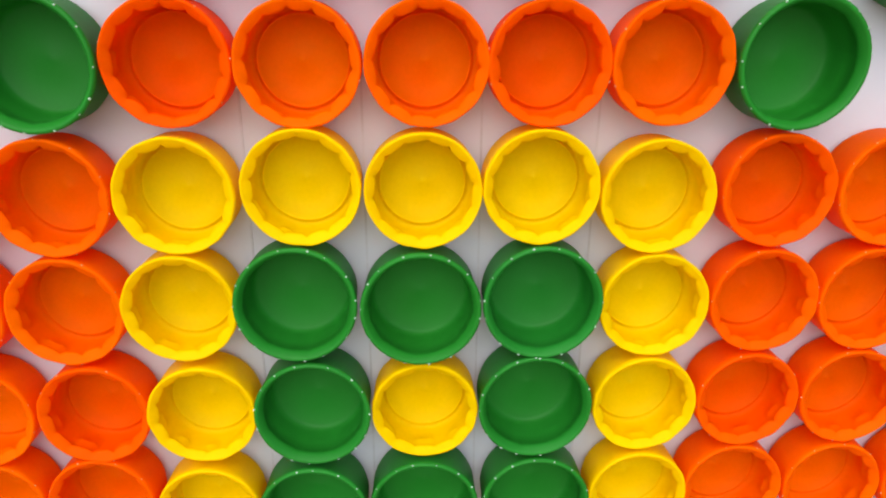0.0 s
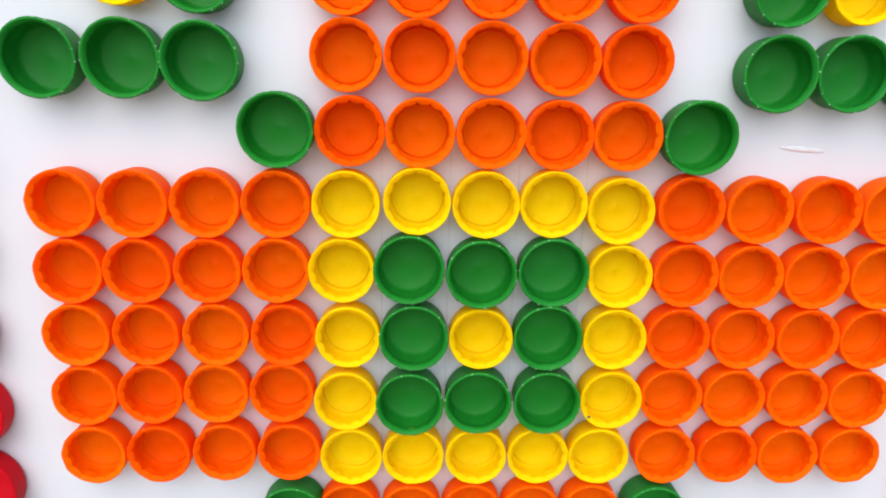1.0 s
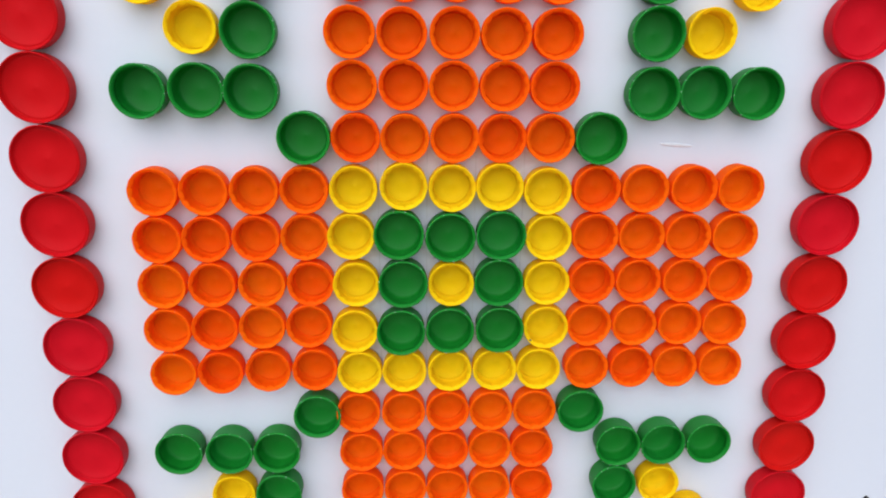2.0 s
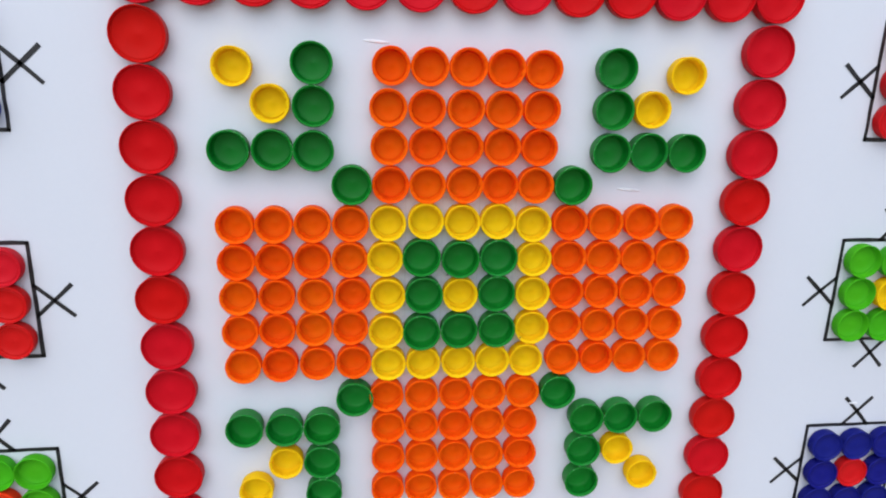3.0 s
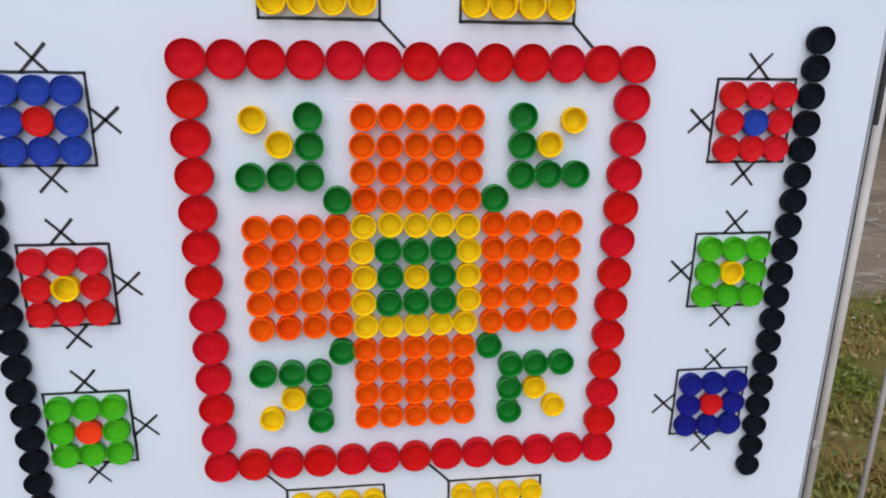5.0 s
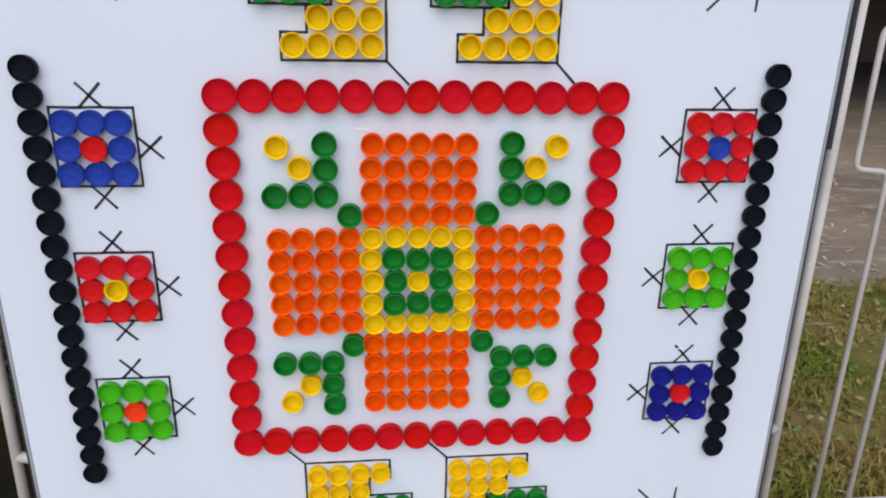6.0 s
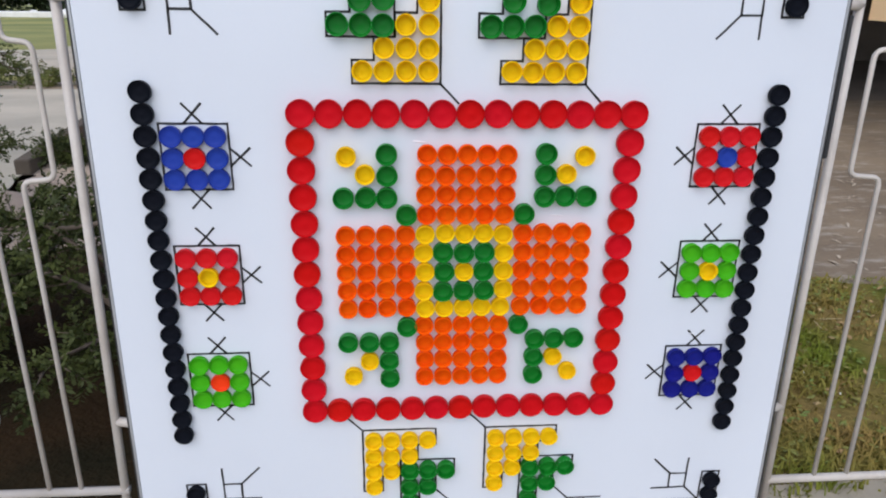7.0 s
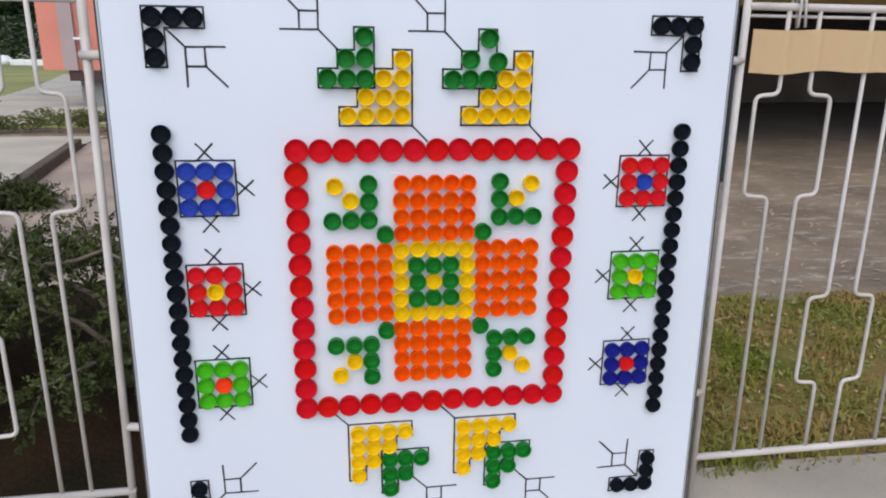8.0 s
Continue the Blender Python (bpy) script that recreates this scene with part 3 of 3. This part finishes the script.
part("wire_tie", bm, PAINT, right, "white wire tie looped over the rail", True)

# beige strip along the front of the bars
bm = bmesh.new()
n = 430
bar_xs = [0.7045 + pair * 0.184 + k * 0.067 for pair in range(11) for k in (0, 1)]
for i in range(n + 1):
    x = 0.627 + 2.15 * i / n
    ridge = 0.0026 * sum(math.exp(-((x - b) / 0.0065) ** 2) for b in bar_xs)
    sag = 0.003 * math.sin(x * 17) + 0.002 * math.sin(x * 41 + 1)
    for y, z in ((0.0438, 1.090 + sag * 0.4), (0.0425, 1.009 + sag), (0.0437, 1.009 + sag), (0.0450, 1.090 + sag * 0.4)):
        bm.verts.new((x, y + 0.0008 * math.sin(x * 29) - ridge, z))
bm.verts.ensure_lookup_table()
for i in range(n):
    for k in range(4):
        a0, b0 = i * 4 + k, i * 4 + (k + 1) % 4
        bm.faces.new((bm.verts[a0], bm.verts[b0], bm.verts[b0 + 4], bm.verts[a0 + 4]))
bm.faces.new([bm.verts[k] for k in range(4)])
bm.faces.new([bm.verts[n * 4 + k] for k in (3, 2, 1, 0)])
tagged(part("screen_strip", bm, BEIGE, smooth=False), "thin beige strip of sheeting tied across the fence bars", "strip")


# ---- buildings and distance ----
garage = tagged(new("garage_building"), "ochre building with a dark open garage bay", "building")
part("wall", box(bmesh.new(), 1.5, 24, 8.0, 8.35, 1.72, 5.5), OCHRE, garage)
part("side_wall", box(bmesh.new(), 1.1, 1.5, 8.0, 14.0, 0, 5.5), OCHRE, garage)
part("back_wall", box(bmesh.new(), 1.5, 24, 13.7, 14.0, 0, 5.5), SHADE_WALL, garage, "back wall of the bay, its brown darkened for shade")
part("bay_ceiling", box(bmesh.new(), 1.5, 24, 8.35, 13.7, 1.9, 2.1), SHADE_WALL, garage, "bay ceiling, its brown darkened for shade")
part("roof", box(bmesh.new(), 0.9, 24.2, 7.7, 14.2, 5.5, 5.75), LILAC, garage, "grey flat roof")
# slab added out of view, only to shade the ground before the bay
part("shade_slab", box(bmesh.new(), 1.1, 24, 4.2, 7.99, 2.45, 2.65), SHADE_WALL, garage, "added slab out of view that shades the ground before the bay")

pink = tagged(new("pink_building"), "salmon-pink rendered building above a grey base", "building")
part("wall", box(bmesh.new(), -5.22, 0.4, 12.0, 16.0, 0.66, 6.5, 0.01), PINK, pink)
part("grey_strip", box(bmesh.new(), -4.86, -4.62, 11.93, 12.0, 0.66, 6.5, 0.01), LILAC, pink, "grey vertical strip on the wall")
part("skirting", box(bmesh.new(), -4.80, 0.4, 11.98, 12.2, 0.48, 0.66), BROWN, pink, "dark brown skirting band")
part("base_wall", box(bmesh.new(), -4.70, 0.4, 12.2, 16.0, 0.0, 0.48), GREY_WALL, pink, "grey base wall")
part("roof", box(bmesh.new(), -5.7, 0.6, 11.7, 16.2, 6.5, 6.7), LILAC, pink, "grey roof slab")

part("downpipe", tube(bmesh.new(), rounded([(-4.50, 11.90, 0.62), (-4.50, 11.90, 1.25), (-4.50, 11.95, 1.30), (-4.50, 11.95, 6.3)], 0.03), 0.035, 8), ALU, pink, "grey metal downpipe", True)
part("pipe_bracket", box(bmesh.new(), -4.62, -4.38, 11.86, 11.93, 1.18, 1.22, 0.005), WHITE_STONE, pink, "pale pipe bracket")
rnd = random.Random(31)
for x, y, r in ((-19.6, 44.0, 0.55), (-18.9, 44.6, 0.35), (-22.4, 45.5, 0.4)):
    bm = bmesh.new()
    bmesh.ops.create_icosphere(bm, subdivisions=2, radius=r)
    for v in bm.verts:
        v.co *= 1 + 0.25 * noise.noise(v.co * 2.0 / r)
        v.co.z = max(v.co.z * 0.8, -0.3 * r)
    ob = part("white_boulder", bm, WHITE_STONE, None, "", True)
    ob.location = (x, y, 0.3 * r)
    tagged(ob, "whitewashed boulder beside the kerb on the lawn", "boulder", "boulders on the lawn")

kerb = tagged(new("kerb_edging"), kind="structure", label="dark weathered edging between path and earth", category="kerb")
for k in range(6):
    a0, b0 = Vector((-2.93, 6.6)), Vector((-2.36, 3.2))
    p, q = a0.lerp(b0, k / 6), a0.lerp(b0, (k + 0.985) / 6)
    m = Matrix.Translation(((p.x + q.x) / 2, (p.y + q.y) / 2, 0.05)) @ Matrix.Rotation(math.atan2(q.y - p.y, q.x - p.x), 4, "Z") @ Matrix.Diagonal(((q - p).length, 0.09, 0.11, 1))
    bm = bmesh.new()
    bmesh.ops.create_cube(bm, size=1, matrix=m)
    bmesh.ops.bevel(bm, geom=list(bm.edges), offset=0.008, segments=1, affect="EDGES")
    part("kerb_board", bm, KERB, kerb)

white_kerb = tagged(new("white_kerb"), "row of white-painted kerb stones across the lawn", "kerb", kind="structure")
for k in range(16):
    x = -60 + k * 3.3
    part("kerb_stone", box(bmesh.new(), x, x + 3.25, 44 - 0.02 * k, 45.2 - 0.02 * k, 0, 0.35, 0.05), WHITE_STONE, white_kerb)


def leaves(rnd, centre, radii, count, size, flat=0.4):
    """Loose leaf blades in an uneven cloud."""
    verts, faces = [], []
    lumps = [(Vector((rnd.gauss(0, 0.5) * radii[0], rnd.gauss(0, 0.5) * radii[1], rnd.gauss(0, 0.45) * radii[2])), rnd.uniform(0.25, 0.55)) for _ in range(14)]
    for _ in range(count):
        c, r = rnd.choice(lumps)
        d = Vector((rnd.gauss(0, 1), rnd.gauss(0, 1), rnd.gauss(0, 1))).normalized() * r * rnd.random() ** 0.4
        p = Vector(centre) + c + Vector((d.x * radii[0], d.y * radii[1], d.z * radii[2]))
        u = Vector((rnd.gauss(0, 1), rnd.gauss(0, 1), rnd.gauss(0, flat))).normalized() * size * rnd.uniform(0.6, 1.3)
        v = u.cross(Vector((rnd.gauss(0, 1), rnd.gauss(0, 1), rnd.gauss(0, 1)))).normalized() * size * 0.4
        i = len(verts)
        verts += [p - u, p + v, p + u, p - v]
        faces.append((i, i + 1, i + 2, i + 3))
    return verts, faces


def far_tree(x, y, h, mat, seed, label):
    rnd = random.Random(seed)
    t = tagged(new("tree"), label, "tree", "trees in the distance")
    t.location = (x, y, 0)
    bm = tube(bmesh.new(), [(0, 0, 0), (0.05, 0, h * 0.25), (0.0, 0.1, h * 0.6)], h * 0.03, 8, h * 0.012)
    for k in range(5):
        a = k * 1.3 + rnd.random()
        tube(bm, [(0.03, 0, h * (0.25 + 0.06 * k)), (math.cos(a) * h * 0.14, math.sin(a) * h * 0.14, h * (0.4 + 0.07 * k)), (math.cos(a) * h * 0.25, math.sin(a) * h * 0.25, h * (0.5 + 0.07 * k))], h * 0.012, 6, h * 0.004)
    part("trunk", bm, BARK, t, smooth=True)
    v, f = leaves(rnd, (0, 0, h * 0.42), (h * 0.48, h * 0.40, h * 0.44), 9000, h * 0.024)
    crown = new("crown", raw_mesh("crown", v, f, mat))
    crown.parent = t


for k, (x, y, h) in enumerate(((-27.5, 58, 11), (-32, 60, 12), (-25, 66, 14), (-37, 64, 12), (-21, 70, 13), (-44, 66, 13), (-24.2, 56, 8), (-29.5, 55, 8), (-26, 57, 7))):
    far_tree(x, y, h, TREE if k != 7 else HEDGE, 40 + k, "dark leafy tree beyond the lawn")

hedge = tagged(new("low_hedge"), "low clipped green hedge beside the pale walk", "hedge")
rnd = random.Random(5)
verts, faces = [], []
for k in range(26):
    s = k / 25
    v, f = leaves(rnd, (-2.5 - 7.0 * s, 8.15 - 0.2 * s + rnd.uniform(-0.1, 0.1), 0.15), (0.30, 0.40, 0.15), 800, 0.022)
    faces += [tuple(i + len(verts) for i in q) for q in f]
    verts += v
me = raw_mesh("hedge_foliage", verts, faces, HEDGE)
ob = new("hedge_foliage", me)
ob.parent = hedge
bm = bmesh.new()
for k in range(20):
    x = -2.6 - 6.7 * k / 19
    tube(bm, [(x, 8.1, 0), (x + 0.03, 8.12, 0.2)], 0.012, 5, 0.005)
part("hedge_stem", bm, BARK, hedge)


# ---- shrubs behind the left panel ----
def juniper(x, y, reach, limbs, seed, label, lift=0.5, sprays=26):
    """A spreading conifer: arching limbs, side twigs and scale-leaf sprays."""
    rnd = random.Random(seed)
    shrub = tagged(new("juniper_shrub"), label, "shrub", "shrubs behind the fence")
    shrub.location = (x, y, 0.0)
    verts, faces = [], []

    def spray(p, d, size):
        side = d.cross(Vector((rnd.gauss(0, 1), rnd.gauss(0, 1), rnd.gauss(0, 1)))).normalized()
        for s in range(5):
            q = p + d * size * s * 0.22
            for w in (-1, 1):
                tip = q + (d * 0.7 + side * w * 0.8 + Vector((0, 0, rnd.uniform(-0.3, 0.2)))).normalized() * size * (0.55 - 0.06 * s) * rnd.uniform(0.7, 1.2)
                wide = (tip - q).cross(Vector((rnd.gauss(0, 1), rnd.gauss(0, 1), rnd.gauss(0, 1)))).normalized() * size * 0.10
                i = len(verts)
                verts.extend([q - wide * 0.4, (q + tip) / 2 - wide, tip, (q + tip) / 2 + wide])
                faces.append((i, i + 1, i + 2, i + 3))

    for k in range(limbs):
        a = k * math.tau / limbs + rnd.uniform(-0.3, 0.3)
        wood = bmesh.new()
        r = reach * rnd.uniform(0.6, 1.1)
        up = lift * rnd.uniform(0.5, 1.25)
        pts = []
        for i in range(9):
            s = i / 8
            pts.append(Vector((math.cos(a) * r * s + rnd.uniform(-0.02, 0.02), math.sin(a) * r * s + rnd.uniform(-0.02, 0.02), 0.02 + up * math.sin(s * 2.1) * 0.9 + rnd.uniform(-0.015, 0.015))))
        tube(wood, pts, 0.013, 6, 0.003)
        for i in range(sprays * 3):
            s = rnd.uniform(0.12, 1.0) * 8
            i0 = min(int(s), 7)
            p = pts[i0].lerp(pts[i0 + 1], s - i0)
            d = (pts[i0 + 1] - pts[i0]).normalized()
            w = (d * rnd.uniform(0.2, 0.9) + Vector((rnd.gauss(0, 0.7), rnd.gauss(0, 0.7), rnd.gauss(0.05, 0.45)))).normalized()
            ln = rnd.uniform(0.05, 0.16)
            if i % 4 == 0:
                tube(wood, [p, p + w * ln], 0.003, 4, 0.0012)
            for q in range(4):
                spray(p + w * ln * (q + 1) / 4, (w + Vector((rnd.gauss(0, 0.35), rnd.gauss(0, 0.35), rnd.gauss(0, 0.35)))).normalized(), rnd.uniform(0.03, 0.055))
        part("branch", wood, BARK, shrub, "grey-brown branch", True)
    fo = new("foliage", raw_mesh("foliage", verts, faces, NEEDLE))
    fo.parent = shrub


juniper(-1.40, 0.95, 0.70, 12, 1, "dark green spreading juniper close behind the fence", 0.46, 17)
juniper(-0.72, 0.85, 0.55, 12, 2, "dark green spreading juniper close behind the fence", 0.42, 17)
juniper(-2.50, 1.88, 0.95, 14, 3, "green juniper with twigs reaching over the path", 0.74, 18)
juniper(-2.22, 3.55, 0.13, 8, 4, "low brownish-green tuft on the bare earth", 0.09, 10)
juniper(-3.5, 3.4, 0.9, 11, 6, "green juniper beside the pale path", 0.62)


# ---- grass and litter of the right-hand verge ----
def blades(name, count, x0, x1, y0, y1, h, mat, seed, label, lean=0.6):
    rnd = random.Random(seed)
    verts, faces = [], []
    for _ in range(count):
        u = rnd.random() ** 1.6
        x, y = x0 + (x1 - x0) * u, rnd.uniform(y0, y1)
        if noise.noise((x * 5.5, y * 5.5, seed)) < rnd.uniform(-0.4, 0.35):
            continue
        a, g = rnd.uniform(0, math.tau), h * rnd.uniform(0.4, 1.3) * (1.1 + 1.1 * noise.noise((x * 5.3, y * 5.3, 4.0)))
        d = Vector((math.cos(a), math.sin(a), 0))
        s = Vector((-d.y, d.x, 0)) * rnd.uniform(0.0014, 0.0036)
        p = Vector((x, y, 0.005))
        m = p + d * g * lean * 0.4 + Vector((0, 0, g * 0.6))
        t = p + d * g * lean + Vector((0, 0, g * rnd.uniform(0.5, 0.95)))
        i = len(verts)
        verts += [p - s, p + s, m + s * 0.8, m - s * 0.8, t]
        faces += [(i, i + 1, i + 2, i + 3), (i + 3, i + 2, i + 4)]
    return tagged(new(name, raw_mesh(name, verts, faces, mat)), label, "grass", kind="stuff")


blades("grass", 60000, 0.35, 5.5, 0.20, 1.38, 0.026, GRASS, 11, "short uneven green and straw-coloured grass", 1.0)
blades("grass_tufts", 2500, 0.35, 4.0, 0.135, 0.24, 0.035, GRASS, 12, "grass tufts growing along the pavement edge")


def litter(name, count, size, mat, seed, label):
    rnd = random.Random(seed)
    verts, faces = [], []
    for _ in range(count):
        x, y = 0.4 + 4.0 * rnd.random() ** 1.5, rnd.uniform(0.22, 1.35)
        a, s = rnd.uniform(0, math.tau), size * rnd.uniform(0.5, 1.2)
        u, v = Vector((math.cos(a), math.sin(a), rnd.uniform(-0.4, 0.4))) * s, Vector((-math.sin(a), math.cos(a), rnd.uniform(-0.4, 0.4))) * s * 0.55
        p = Vector((x, y, rnd.uniform(0.015, 0.035)))
        i = len(verts)
        verts += [p - u, p - u * 0.2 + v, p + u, p - u * 0.2 - v, p + Vector((0, 0, 0.004))]
        faces += [(i, i + 1, i + 4), (i + 1, i + 2, i + 4), (i + 2, i + 3, i + 4), (i + 3, i, i + 4)]
    return tagged(new(name, raw_mesh(name, verts, faces, mat)), label, "leaves", kind="stuff")


litter("fallen_leaves", 380, 0.016, LITTER, 21, "dry brown leaves scattered in the grass")
WEED = material("broad_weed_leaves", (0.12, 0.17, 0.022), 0.55, 0.3, 9, 80, 0.0, second=(0.19, 0.17, 0.03))
litter("weed_leaves", 3200, 0.012, WEED, 23, "broad green weed leaves low in the grass")
litter("clover_heads", 60, 0.009, PETAL, 22, "small pale clover heads in the grass")


# dry stalks in the grass and pale chips on the asphalt behind it
def scattered(name, count, x0, x1, y0, y1, z, long, wide, mat, seed, label, category):
    """Thin flat bits lying about at random."""
    rnd = random.Random(seed)
    verts, faces = [], []
    for _ in range(count):
        x, y = x0 + (x1 - x0) * rnd.random() ** 1.4, rnd.uniform(y0, y1)
        if noise.noise((x * 1.7, y * 2.6, seed)) < rnd.uniform(-0.3, 0.3):
            continue
        a, r = rnd.uniform(0, math.tau), rnd.uniform(0.5, 1.3)
        u = Vector((math.cos(a), math.sin(a), rnd.uniform(-0.12, 0.2))) * long * r
        v = Vector((-math.sin(a), math.cos(a), 0)) * wide * rnd.uniform(0.6, 1.3)
        p = Vector((x, y, z * rnd.uniform(0.7, 1.3) + abs(u.z)))
        i = len(verts)
        verts += [p - u - v * 0.6, p - u + v * 0.6, p + v + Vector((0, 0, wide * 0.6)), p - v + Vector((0, 0, wide * 0.6)), p + u + v * 0.4, p + u - v * 0.4]
        faces += [(i, i + 1, i + 2, i + 3), (i + 3, i + 2, i + 4, i + 5)]
    return tagged(new(name, raw_mesh(name, verts, faces, mat)), label, category, kind="stuff")


STRAW = material("dry_straw", (0.62, 0.52, 0.32), 0.8, 0.2, 8, 90, 0.0, second=(0.46, 0.36, 0.20))
CHIP = material("pale_chips", (0.48, 0.40, 0.30), 0.85, 0.2, 8, 90, 0.0, second=(0.42, 0.34, 0.25))
scattered("dry_stalks", 420, 0.4, 3.6, 0.2, 1.35, 0.022, 0.035, 0.0016, STRAW, 51, "long dry straw stalks lying in the grass", "stalks")
scattered("pale_chips", 900, 0.4, 5.5, 1.45, 3.6, 0.003, 0.026, 0.006, CHIP, 52, "pale wood chips and dead leaves scattered on asphalt", "debris")
